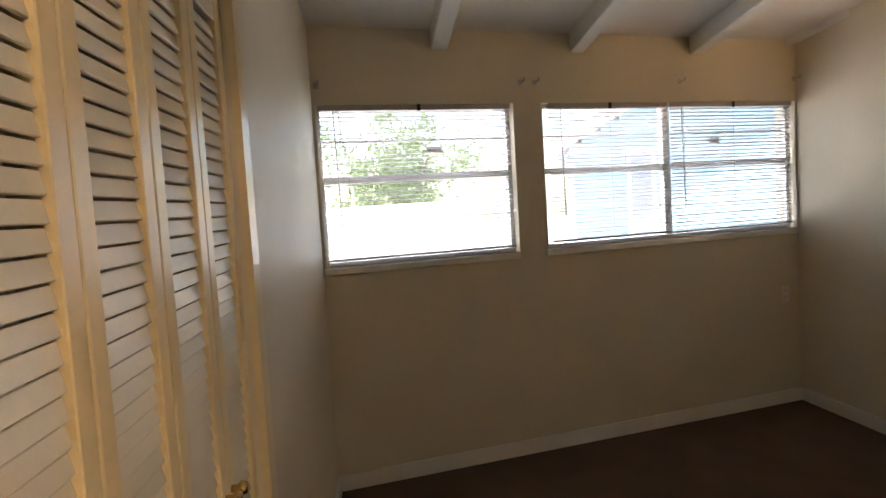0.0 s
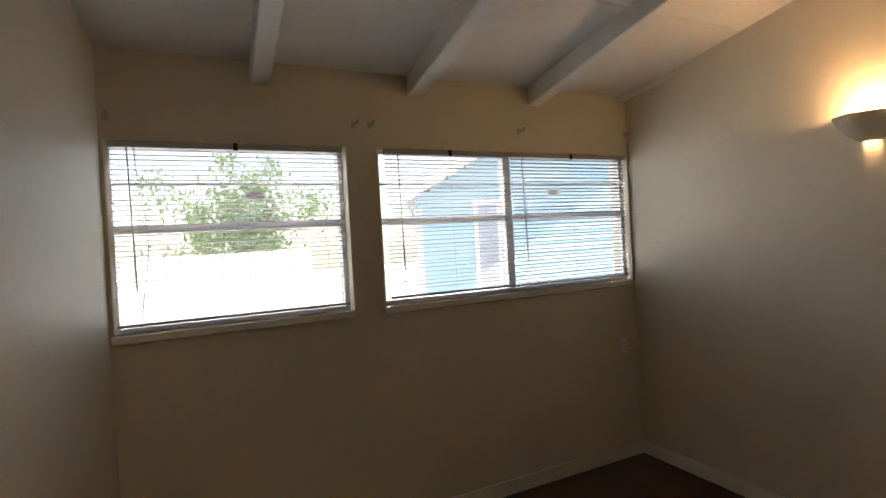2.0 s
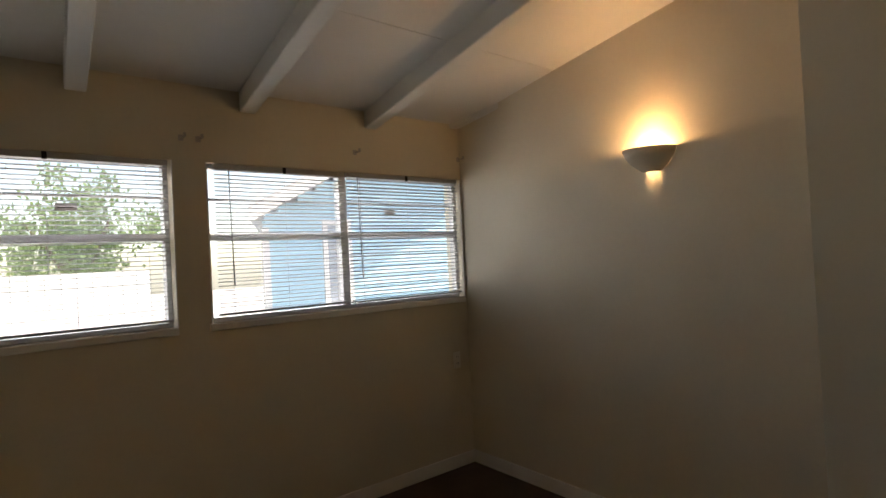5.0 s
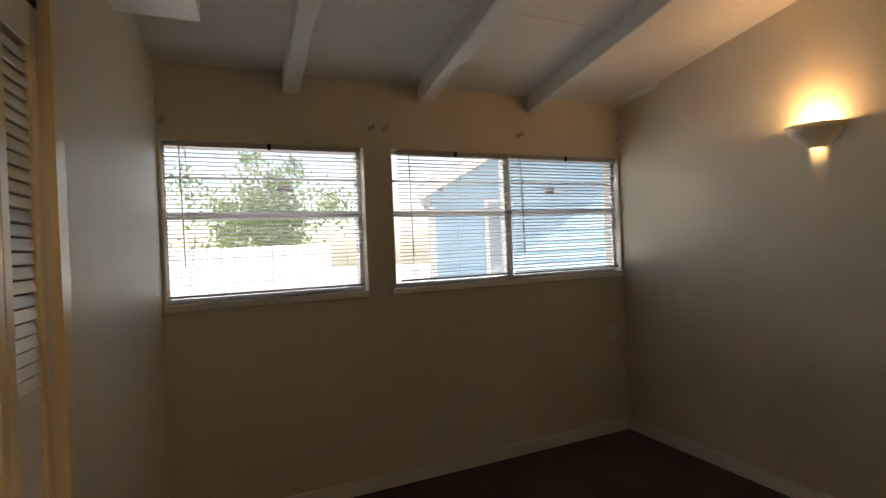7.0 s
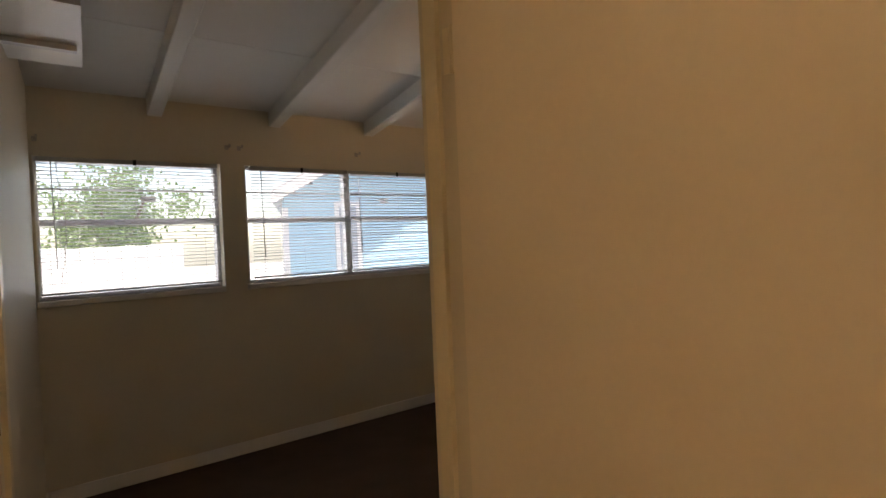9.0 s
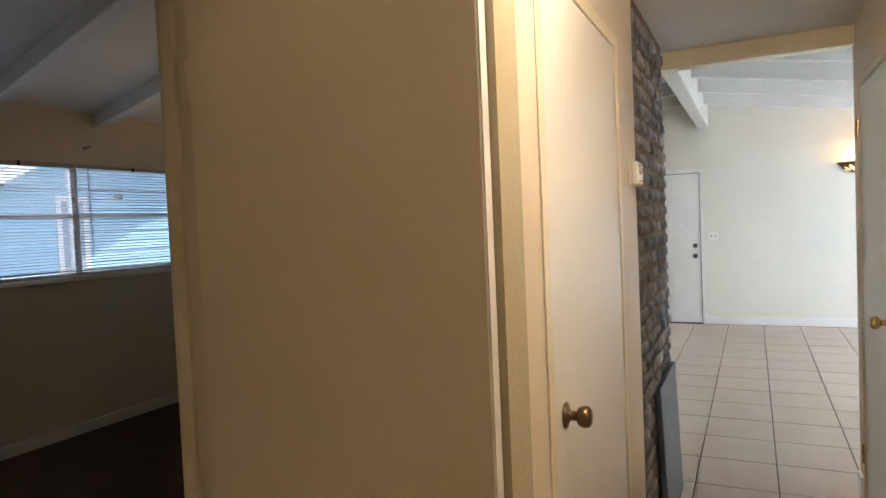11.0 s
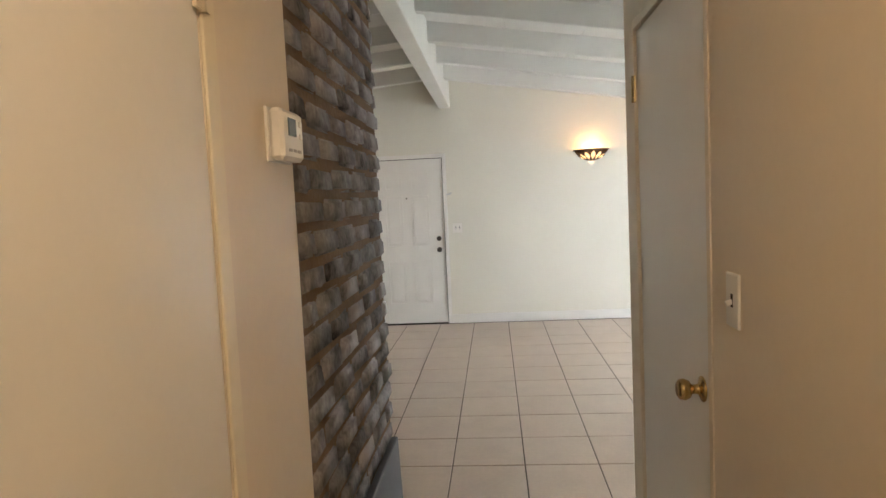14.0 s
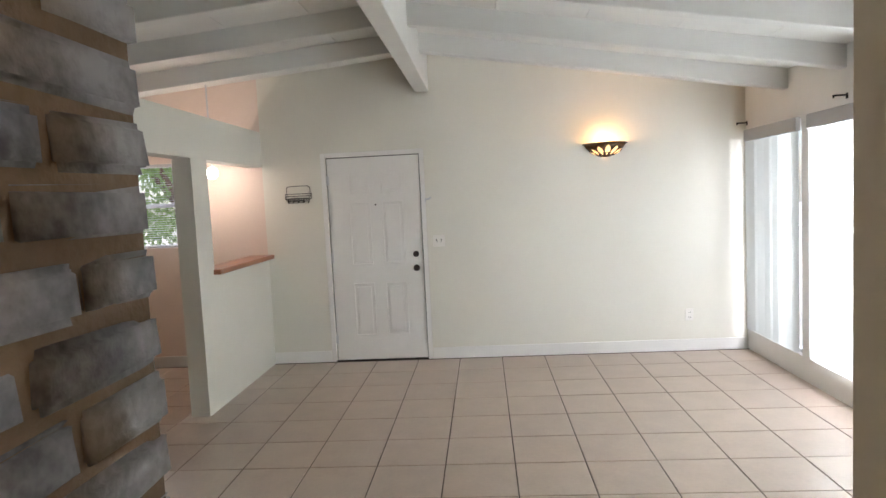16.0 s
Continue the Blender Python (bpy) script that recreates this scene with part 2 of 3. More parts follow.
# bedroom window wall with two openings
WA, WB, WZ0, WZ1 = (0.405, 1.515), (1.70, 3.585), 1.195, 2.044
bm = bmesh.new()
for lo, hi in (((-0.2, NY, 0), (4.0, NY + 0.16, WZ0)), ((-0.2, NY, WZ1), (4.0, NY + 0.16, 2.7)), ((-0.2, NY, WZ0), (WA[0], NY + 0.16, WZ1)),
               ((WA[1], NY, WZ0), (WB[0], NY + 0.16, WZ1)), ((WB[1], NY, WZ0), (4.0, NY + 0.16, WZ1))):
    box(bm, lo, hi)
wall_north = structure("wall_north", bm, WALL, "cream plaster wall below two high windows")
# bedroom east wall, sheared prism
structure("wall_east", prism([(east(NY + .1), NY + .1), (east(NY + .1) + .14, NY + .1), (east(.6) + .14, .6), (east(.6), .6)], 0, 3.1, "z"), WALL)
# bedroom west wall round the closet
CY0, CY1, CZ = 1.32, 2.35, 2.06


def west_piece(y0, y1, z0, z1):
    return prism([(west(y0), y0), (west(y1), y1), (west(y1) - .12, y1), (west(y0) - .12, y0)], z0, z1, "z")


structure("wall_west", west_piece(CY1, NY + .1, 0, 3.1), WALL)
structure("wall_west_2", west_piece(0.6, CY0, 0, 3.1), WALL)
structure("wall_west_3", west_piece(CY0, CY1, CZ, 3.1), WALL)
structure("closet_back", prism([(west(.9) - .6, .9), (west(2.7) - .6, 2.7), (west(2.7) - .66, 2.7), (west(.9) - .66, .9)], 0, 3.1, "z"), WALL)
structure("closet_side_1", bx((-1.4, 0.90, 0), (west(.9) - .125, 0.96, 3.1)), WALL)
structure("closet_side_2", bx((-1.1, 2.6, 0), (west(2.6) - .13, 2.66, 3.1)), WALL)
# bedroom south wall with the doorway
DX0, DX1, DY0, DY1, DZ = -0.300, 0.49, 0.69, 0.79, 2.03
bm = bmesh.new()
for lo, hi in (((-1.2, DY0, 0), (DX0, DY1, 3.1)), ((DX1, DY0, 0), (3.75, DY1, 3.1)), ((DX0, DY0, DZ), (DX1, DY1, 3.1))):
    box(bm, lo, hi)
structure("wall_south", bm, WALL)
# alcove and hall walls
structure("wall_alcove_west", bx((-1.12, HN, 0), (-1.0, DY0, 2.36)), HALLW)
# textured end of the hall wall; its shade is put into the olive colour
structure("wall_alcove_east", bx((0.507, HN, 0), (0.63, DY0, 2.36)), mat("shaded olive textured wall", (0.46, 0.40, 0.26), 0.6, 0.06, 4, 40, 0.6))
structure("wall_hall_north_west", bx((-1.7, HN, 0), (-1.12, HN + .1, 2.36)), HALLW)
CDX0, CDX1, CDZ = 0.80, 1.685, 2.055
bm = bmesh.new()
for lo, hi in (((0.63, HN, 0), (CDX0, HN + .12, 2.36)), ((CDX1, HN, 0), (2.07, HN + .12, 2.36)), ((CDX0, HN, CDZ), (CDX1, HN + .12, 2.36))):
    box(bm, lo, hi)
structure("wall_hall_north", bm, HALLW, "warm white hall wall round a closet door")
structure("wall_hall_west", bx((-1.8, HS - .1, 0), (-1.7, HN + .1, 2.36)), HALLW)
RDX0, RDX1, RDZ = 2.33, 3.05, 2.035
SDX0, SDX1 = 0.10, 0.885
bm = bmesh.new()
for lo, hi in (((-1.7, HS - .12, 0), (SDX0, HS, 2.36)), ((SDX1, HS - .12, 0), (RDX0, HS, 2.36)), ((RDX1, HS - .12, 0), (3.21, HS, 3.0)),
               ((SDX0, HS - .12, 2.05), (SDX1, HS, 2.36)), ((RDX0, HS - .12, RDZ), (RDX1, HS, 2.36))):
    box(bm, lo, hi)
structure("wall_hall_south", bm, HALLW, "warm white hall wall with two doors")
structure("ceiling_hall", bx((-1.8, HS - .12, 2.36), (3.15, DY0, 2.44)), CEIL)
structure("hall_header", bx((3.15, HS, 2.265), (3.23, 0.30, 3.0)), CREAM, "cream header beam over the hall end")
# living room walls
WLX, WLX2 = 3.09, 3.21
structure("wall_living_west", bx((WLX, SY - .1, 0), (WLX2, HS - .12, 3.0)), LWALL)
structure("wall_living_west_2", bx((3.0, 0.304, 0), (WLX2, 1.66, 3.0)), LWALL)
structure("wall_living_north", bx((3.75, 4.15, 0), (FX, 4.3, 1.05)), PINK)
structure("wall_kitchen_north", bx((3.75, 4.15, 1.05), (FX, 4.3, 3.0)), PINK)
FDY0, FDY1, FDZ = 0.135, 1.045, 2.0
bm = bmesh.new()
for lo, hi in (((FX, SY - .1, 0), (FX + .14, FDY0, 3.1)), ((FX, FDY1, 0), (FX + .14, 1.67, 3.1)), ((FX, FDY0, FDZ), (FX + .14, FDY1, 3.1))):
    box(bm, lo, hi)
structure("wall_front", bm, LWALL, "off white living room wall with the front door")
bm = bmesh.new()
KW0, KW1 = 2.55, 3.45
for lo, hi in (((FX, 1.67, 0), (FX + .14, KW0, 3.1)), ((FX, KW1, 0), (FX + .14, 4.3, 3.1)), ((FX, KW0, 0), (FX + .14, KW1, 1.2)), ((FX, KW0, 2.03), (FX + .14, KW1, 3.1))):
    box(bm, lo, hi)
structure("wall_front_kitchen", bm, PINK)
# unseen slab added close behind the front door to shut out daylight
structure("outdoor_light_block", bx((FX + .3, -0.3, 0), (FX + .4, 1.4, 2.3)), LWALL)
# partition to the kitchen: pass-through over a ledge, doorway beside it
PY0, PY1, PX, PTOP = 1.665, 1.81, 6.925, 2.28
LX, LZ, HZ = 7.2, 1.05, 1.945
bm = bmesh.new()
for lo, hi in (((PX, PY0, 0), (FX, PY1, LZ)), ((PX, PY0, LZ), (LX, PY1, HZ)), ((5.2, PY0, HZ), (FX, PY1, PTOP)), ((3.21, PY0, 0), (5.9, PY1, HZ)), ((3.21, PY0, HZ), (5.2, PY1, PTOP))):
    box(bm, lo, hi)
structure("partition_wall", bm, LWALL, "white low partition with a pass-through to the kitchen")
ledge = thing("ledge", "brown varnished wood ledge on the pass-through", "ledge")
part("board", bx((LX - .02, PY0 - .06, LZ), (FX - .005, PY1 + .04, LZ + .04), .006), LEDGE, ledge)
# living room south wall of tall windows
LW = ((7.43, 8.39), (6.2, 7.25), (5.0, 6.05), (3.85, 4.85))
LZ0, LZ1 = 0.19, 2.01
bm = bmesh.new()
box(bm, (WLX, SY - .12, 0), (FX, SY, LZ0))
box(bm, (WLX, SY - .12, LZ1), (FX, SY, 2.6))
box(bm, (WLX, SY - .12, LZ0), (LW[3][0], SY, LZ1))
xs = [LW[0][1], FX]
box(bm, (xs[0], SY - .12, LZ0), (xs[1], SY, LZ1))
for (a0, a1), (b0, b1) in zip(LW, LW[1:]):
    box(bm, (b1, SY - .12, LZ0), (a0, SY, LZ1))
structure("wall_living_south", bm, TRIM, "white window wall with a low kerb sill")


# ceilings: sloping boards with open seams
def ceiling(name, x0, x1, y0, y1, seams, sl=None):
    bm = bmesh.new()
    cuts = [y0, *seams, y1]
    for a, b in zip(cuts, cuts[1:]):
        q = prism([(a + .003, roof(a + .003, sl)), (b - .003, roof(b - .003, sl)), (b - .003, roof(b - .003, sl) + .08), (a + .003, roof(a + .003, sl) + .08)], x0, x1, "x")
        me = bpy.data.meshes.new("board")
        q.to_mesh(me)
        q.free()
        bm.from_mesh(me)
        bpy.data.meshes.remove(me)
    structure(name, bm, CEIL, "white sloping panel ceiling with thin seams")


ceiling("ceiling_bedroom", -1.7, 3.76, 0.70, NY + .2, (1.9, 3.12), TB)
ceiling("ceiling_living_north", WLX, FX + .2, RIDGE, 4.3, (0.68, 1.28, 1.88, 2.48, 3.08))
ceiling("ceiling_living_south", WLX, FX + .2, SY - .5, RIDGE, (-2.4, -1.8, -1.2, -0.6))
# unseen slab, its southern overhang added to keep sun off the living room windows
structure("unseen_roof_cover", bx((-2, -4.1, 3.05), (9, 4.4, 3.12)), ROOF)


def rafter(name, x, y0, y1, depth=0.15, w=0.09, lean=0.0, sl=None):
    bm = prism([(y0, roof(y0, sl) - depth), (y1, roof(y1, sl) - depth), (y1, roof(y1, sl) + .01), (y0, roof(y0, sl) + .01)], -w / 2, w / 2, "x")
    for v in bm.verts:
        v.co.x += x - lean * (NY - v.co.y)
    bmesh.ops.bevel(bm, geom=list(bm.edges), offset=0.006, segments=1, affect="EDGES")
    return tagged(part(name, bm, BEAM, None, "white painted ceiling beam"), kind="structure")


for x in (1.096, 1.95, 2.80):
    rafter("bedroom_beam", x, 0.79, NY + .03, 0.11, 0.095, BLEAN, TB)
for x in (7.687, 6.862, 6.037, 5.21, 4.39, 3.56):
    rafter("living_beam", x, SY - .02, RIDGE + .02)
    rafter("living_beam", x, RIDGE + .021, 4.2)
structure("ridge_beam", bx((WLX2, RIDGE - .065, 2.575), (FX, RIDGE + .065, RZ + .02), .006), BEAM, "deep white ridge beam under the vaulted ceiling")


# ---- trim ----
def board(name, p, q, h=0.1, t=0.014, side=1, material=TRIM):
    p, q = Vector((*p, 0)), Vector((*q, 0))
    d = (q - p).normalized()
    nrm = Vector((-d.y, d.x, 0)) * side * t
    pts = [p, q, q + nrm, p + nrm]
    bm = prism([(v.x, v.y) for v in pts], 0.001, h, "z")
    return structure(name, bm, material)


board("baseboard", (west(NY) + .016, NY), (east(NY) - .016, NY), 0.085, side=-1)
board("baseboard", (east(NY), NY), (east(.81), .81), 0.085, side=-1)
board("baseboard", (west(NY), NY), (west(CY1 + .08), CY1 + .08), 0.085, side=1)
board("baseboard", (FX, SY + .01), (FX, FDY0 - .05), 0.11, side=1)
board("baseboard", (FX, FDY1 + .05), (FX, PY0 - .001), 0.11, side=1)
board("baseboard", (FX, PY1 + .001), (FX, 4.14), 0.11, side=1)
board("baseboard", (RDX1 + .06, HS), (3.205, HS), 0.11, side=1)


def casing(name, axis, a0, a1, top, face, w, t, sign, material):
    """Three boards round a door on a wall; axis is the way the wall runs."""
    ob = thing(name, "painted wooden door casing on the wall", "door casing")
    tagged(ob, kind="structure")
    for n, (p0, p1, z0, z1) in (("casing_jamb", (a0 - w, a0, 0, top + w)), ("casing_jamb", (a1, a1 + w, 0, top + w)), ("casing_head", (a0, a1, top, top + w))):
        f0, f1 = sorted((face, face + sign * t))
        lo, hi = ((p0, f0, z0), (p1, f1, z1)) if axis == "x" else ((f0, p0, z0), (f1, p1, z1))
        part(n, bx(lo, hi, 0.003), material, ob)
    return ob


casing("trim_front_door", "y", FDY0, FDY1, FDZ, FX, 0.045, 0.012, -1, TRIM)
casing("trim_closet", "x", CDX0, CDX1, CDZ, HN, 0.045, 0.005, -1, CREAM)
casing("trim_hall_door", "x", RDX0, RDX1, RDZ, HS, 0.03, 0.004, 1, HALLW)
casing("trim_side_door", "x", SDX0, SDX1, 2.05, HS, 0.07, 0.018, 1, CREAM)
casing("trim_bedroom_door", "x", DX0, DX1, DZ, DY0, 0.06, 0.014, -1, CREAM)
stop = thing("door_stop", "cream painted stop strips inside the bedroom doorway", "door stop")
tagged(stop, kind="structure")
part("strip", bx((DX1 - .012, DY0 + .04, 0), (DX1, DY0 + .075, DZ - .012)), CREAM, stop)
part("strip", bx((DX0, DY0 + .04, 0), (DX0 + .012, DY0 + .075, DZ - .012)), CREAM, stop)
part("strip", bx((DX0, DY0 + .04, DZ - .012), (DX1, DY0 + .075, DZ)), CREAM, stop)


# ---- doors ----
def knob(parent, at, toward, material=BRASS, label="worn brass round knob"):
    q = Vector(toward).to_track_quat("Z", "Y").to_matrix().to_4x4()
    prof = [(0.0, 0.0), (0.032, 0.0), (0.032, 0.004), (0.018, 0.009), (0.012, 0.014), (0.012, 0.028), (0.022, 0.034), (0.027, 0.046), (0.025, 0.058), (0.018, 0.063), (0.0, 0.061)]
    return part("door_knob", lathe(prof, Matrix.Translation(at) @ q), material, parent, label)


def hinge(parent, at, axis, material=BRASS):
    bm = lathe([(0, -.045), (.006, -.045), (.006, .045), (0, .045)], Matrix.Translation(at), 8)
    dx, dy = (0.022, 0.003) if axis == "x" else (0.003, 0.022)
    box(bm, (at[0] - dx, at[1] - dy, at[2] - .043), (at[0] + dx, at[1] + dy, at[2] + .043))
    return part("hinge", bm, material, parent)


closet_door = thing("door_2", "flush off-white hall closet door, closed", "door")
tagged(closet_door, kind="structure")
part("door_leaf", bx((CDX0 + .0015, HN + .001, 0.008), (CDX1 - .002, HN + .036, CDZ - .002), .001), DOORP, closet_door)
knob(closet_door, (CDX0 + .10, HN + .001, 0.985), (0, -1, 0), OLDBRASS, "tarnished brass round knob")
for z in (0.25, 1.82):
    hinge(closet_door, (CDX1, HN - .006, z), "x", CREAM)

bath_door = thing("door_3", "flush grey-white hall door, closed, scuffed", "door")
tagged(bath_door, kind="structure")
part("door_leaf", bx((RDX0 + .004, HS - .04, 0.008), (RDX1 - .004, HS - .006, RDZ - .004), .002), DOORP, bath_door)
knob(bath_door, (RDX0 + .07, HS - .006, 1.0), (0, 1, 0))
for z in (0.25, 1.84):
    hinge(bath_door, (RDX1, HS + .006, z), "x")

side_door = thing("door_4", "flush cream hall door, closed", "door")
tagged(side_door, kind="structure")
part("door_leaf", bx((SDX0 + .004, HS - .06, 0.008), (SDX1 - .012, HS - .025, 2.045), .002), DOORP, side_door)
hinge(side_door, (SDX1 - .006, HS - .012, 1.84), "x", CREAM)

bed_door = thing("door_1", "flush tan bedroom door standing open against the wall", "door")
tagged(bed_door, kind="structure")
part("door_leaf", bx((0.470, -0.045, 0.008), (0.505, DY0 - .016, 2.02), .002), LEAFP, bed_door)
# edge strip whiter than the tan leaf: hall light put into its colour
part("door_edge", bx((0.472, -0.049, 0.008), (0.503, -0.0455, 2.02)), TRIM, bed_door, "door edge whitened for the hall light")
for z in (0.25, 1.82):
    hinge(bed_door, (0.476, DY0 - .008, z), "y", CREAM)

front = thing("door_5", "white six-panel steel front door, closed", "door")
tagged(front, kind="structure")
bm = bx((FX + .012, FDY0 + .008, 0.012), (FX + .05, FDY1 - .008, FDZ - .008), .002)
leaf = part("door_leaf", bm, TRIM, front)
w = FDY1 - FDY0
for k in (0, 1):
    yc = FDY0 + w * (0.31 if k == 0 else 0.66)
    for z0, z1 in ((0.25, 0.77), (0.95, 1.56), (1.64, 1.85)):
        hw = 0.105
        bm = bmesh.new()
        for lo, hi in (((yc - hw, z0), (yc + hw, z0 + .012)), ((yc - hw, z1 - .012), (yc + hw, z1)), ((yc - hw, z0 + .012), (yc - hw + .012, z1 - .012)), ((yc + hw - .012, z0 + .012), (yc + hw, z1 - .012))):
            box(bm, (FX + .005, lo[0], lo[1]), (FX + .0125, hi[0], hi[1]), .002)
        box(bm, (FX + .007, yc - hw + .035, z0 + .035), (FX + .0125, yc + hw - .035, z1 - .035), .003)
        part("door_panel", bm, TRIM, front)
part("gap", bx((FX + .03, FDY0, 0), (FX + .045, FDY0 + .0078, FDZ)), DARK, front)
part("gap", bx((FX + .03, FDY1 - .0078, 0), (FX + .045, FDY1, FDZ)), DARK, front)
part("gap", bx((FX + .03, FDY0, FDZ - .0078), (FX + .045, FDY1, FDZ)), DARK, front)
part("threshold", bx((FX - .01, FDY0, 0), (FX + .08, FDY1, 0.011)), DARK, front, "dark metal threshold")
knob(front, (FX + .012, FDY0 + .075, 0.90), (-1, 0, 0), BRONZE, "dark bronze knob")
part("deadbolt", lathe([(0, 0), (.03, 0), (.028, .012), (.012, .016), (.01, .03), (0, .03)], Matrix.Translation((FX + .012, FDY0 + .075, 1.035)) @ pose(0, 0, 0, 0, -90, 0)), BRONZE, front, "dark bronze deadbolt")
part("peephole", lathe([(0, 0), (.009, 0), (.007, .004), (0, .004)], Matrix.Translation((FX + .012, FDY0 + w * .49, 1.53)) @ pose(0, 0, 0, 0, -90, 0), 10), BRONZE, front)
for z in (0.22, 1.02, 1.78):
    hinge(front, (FX + .004, FDY1 - .004, z), "y", ALU)


# ---- closet bifold louver doors ----
def bifold(y0, y1, zdir):
    ang = math.degrees(math.atan2(west(y1) - west(y0), y1 - y0))
    length = math.hypot(west(y1) - west(y0), y1 - y0)
    ob = thing("bifold_door", "cream louvered bifold closet door panel, closed", "door", "closet bifold panels", pose(west(y0) - .035, y0, 0.02, 0, 0, -ang))
    L = length - .006
    top = CZ - .055
    for n, lo, hi, mt in (("stile", (0, 0, 0), (.028, .042, top), STILE), ("stile", (0, L - .042, 0), (.028, L, top), STILE),
                          ("rail", (.002, .042, 0), (.026, L - .042, .11), LOUV), ("rail", (.002, .042, top - .10), (.026, L - .042, top), LOUV)):
        part(n, bx(lo, hi, .002), mt, ob)
    key = round(L, 3)
    bm = bmesh.new()
    box(bm, (-.003, .043, -.0134), (.003, L - .043, .0134), .0012, pose(.016, 0, 0, 0, -14, 0))
    me = mesh_of("slat", bm, LOUV)
    z = .14
    while z < top - .11:
        s = part("slat", me, LOUV, ob)
        s.location = (0, 0, z)
        z += .0300
    return ob


pw = (CY1 - CY0 - .03) / 4
for i in range(4):
    d = bifold(CY0 + .015 + i * pw, CY0 + .015 + (i + 1) * pw, 1)
    if i in (2, 3):
        part("pull_knob", lathe([(0, 0), (.008, 0), (.008, .012), (.016, .02), (.012, .03), (0, .03)], pose(.028, .02 if i == 3 else pw - .02, .93, 0, 90, 0), 10), BRASS, d)
tr = thing("trim_bifold", "yellowed cream wooden casing round the closet", "door casing")
tagged(tr, kind="structure")
for y0, y1, z0, z1 in ((CY1, CY1 + .075, 0, CZ + .07), (CY0 - .075, CY0, 0, CZ + .07), (CY0, CY1, CZ, CZ + .07)):
    part("casing", prism([(west(y0), y0), (west(y1), y1), (west(y1) + .018, y1), (west(y0) + .018, y0)], z0, z1, "z"), STILE if z0 == 0 else CREAM, tr)
part("track", prism([(west(CY0) - .03, CY0 + .005), (west(CY1) - .03, CY1 - .005), (west(CY1) - .008, CY1 - .005), (west(CY0) - .008, CY0 + .005)], CZ - .03, CZ - .001, "z"), DARK, tr)


# ---- bedroom windows ----
def window(name, x0, x1, mull):
    ob = thing(name, "white aluminium window with a horizontal mid rail", "window")
    tagged(ob, kind="structure")
    y = NY + .05
    zs = (WZ0, WZ1)
    rail = 1.652
    fr = 0.026
    for lo, hi in (((x0, y, zs[0]), (x0 + fr, y + .05, zs[1])), ((x1 - fr, y, zs[0]), (x1, y + .05, zs[1])), ((x0 + fr, y, zs[0]), (x1 - fr, y + .05, zs[0] + fr)),
                   ((x0 + fr, y, zs[1] - fr), (x1 - fr, y + .05, zs[1]))):
        part("window_frame", bx(lo, hi, .003), ALU, ob)
    spans = [(x0 + fr, x1 - fr)] if mull is None else [(x0 + fr, mull - .028), (mull + .028, x1 - fr)]
    if mull is not None:
        part("mullion", bx((mull - .028, y - .004, zs[0] + fr), (mull + .028, y + .052, zs[1] - fr), .003), ALU, ob)
    for a, b in spans:
        part("mid_rail", bx((a, y + .004, rail - .018), (b, y + .046, rail + .018), .003), ALU, ob)
        for z0, z1 in ((zs[0] + fr, rail - .018), (rail + .018, zs[1] - fr)):
            g = part("pane", bx((a, y + .022, z0), (b, y + .026, z1)), glass, ob)
            g.visible_shadow = False
        part("sash_bar", bx((a, y + .03, 1.85), (b, y + .045, 1.864)), ALU, ob)
    part("window_sill", bx((x0 - .02, NY - .02, zs[0] - .038), (x1 + .0, NY + .05, zs[0]), .005), TRIM, ob, "white painted sill")
    for a, b in ((x0 - .006, x0), (x1, x1 + .006)):
        part("reveal_bead", bx((a, NY - .006, zs[0]), (b, NY, zs[1])), TRIM, ob)
    return ob


window("window_1", *WA, None)
window("window_2", *WB, 2.59)


def blind(x0, x1, z0, tilt=4.0, cord=0.0):
    ob = thing("mini_blind", "lowered white vinyl mini blind with open slats", "blind", "bedroom mini blinds")
    y = NY + .022
    part("headrail", bx((x0, y - .014, WZ1 - .03), (x1, y + .014, WZ1 - .002), .003), SLAT, ob)
    me = mesh_of("slat", box(bmesh.new(), (x0 + .004, -.0125, -.0006), (x1 - .004, .0125, .0006), 0), SLAT)
    z = z0 + .02
    while z < WZ1 - .034:
        s = part("slat", me, SLAT, ob)
        s.matrix_basis = pose(0, y, z + random.uniform(-.0012, .0012), tilt + random.uniform(-2, 2), random.uniform(-.06, .06), 0)
        z += .0223
    part("bottom_rail", bx((x0, y - .012, z0), (x1, y + .012, z0 + .012), .003), SLAT, ob)
    for f in (0.1, 0.5, 0.9):
        x = x0 + (x1 - x0) * f
        part("ladder_cord", tube(bmesh.new(), [(x, y - .013, z0), (x, y - .013, WZ1 - .03)], .0012), SLAT, ob)
    part("wand", tube(bmesh.new(), [(x0 + .075, y - .022, WZ1 - .03), (x0 + .085, y - .022, WZ1 - .66)], .0035), ALU, ob, "clear grey tilt wand")
    part("clip", bx(((x0 + x1) / 2 - .01, y - .02, WZ1 - .035), ((x0 + x1) / 2 + .01, y - .014, WZ1), .001), DARK, ob)
    if cord:
        pts = [(x0 + cord + .05 * math.sin(i * .45) * (i / 10) + i * .004, y - .024, WZ1 - .03 - i * .08) for i in range(11)]
        part("pull_cord", tube(bmesh.new(), pts, .0018), STICK, ob, "thin hanging pull cord")
    return ob


blind(WA[0] + .012, WA[1] - .012, WZ0 + .03, -7, 0.10)
blind(WB[0] + .045, 2.58, WZ0 + .035, -9)
blind(2.60, WB[1] - .012, WZ0 + .03, -16)
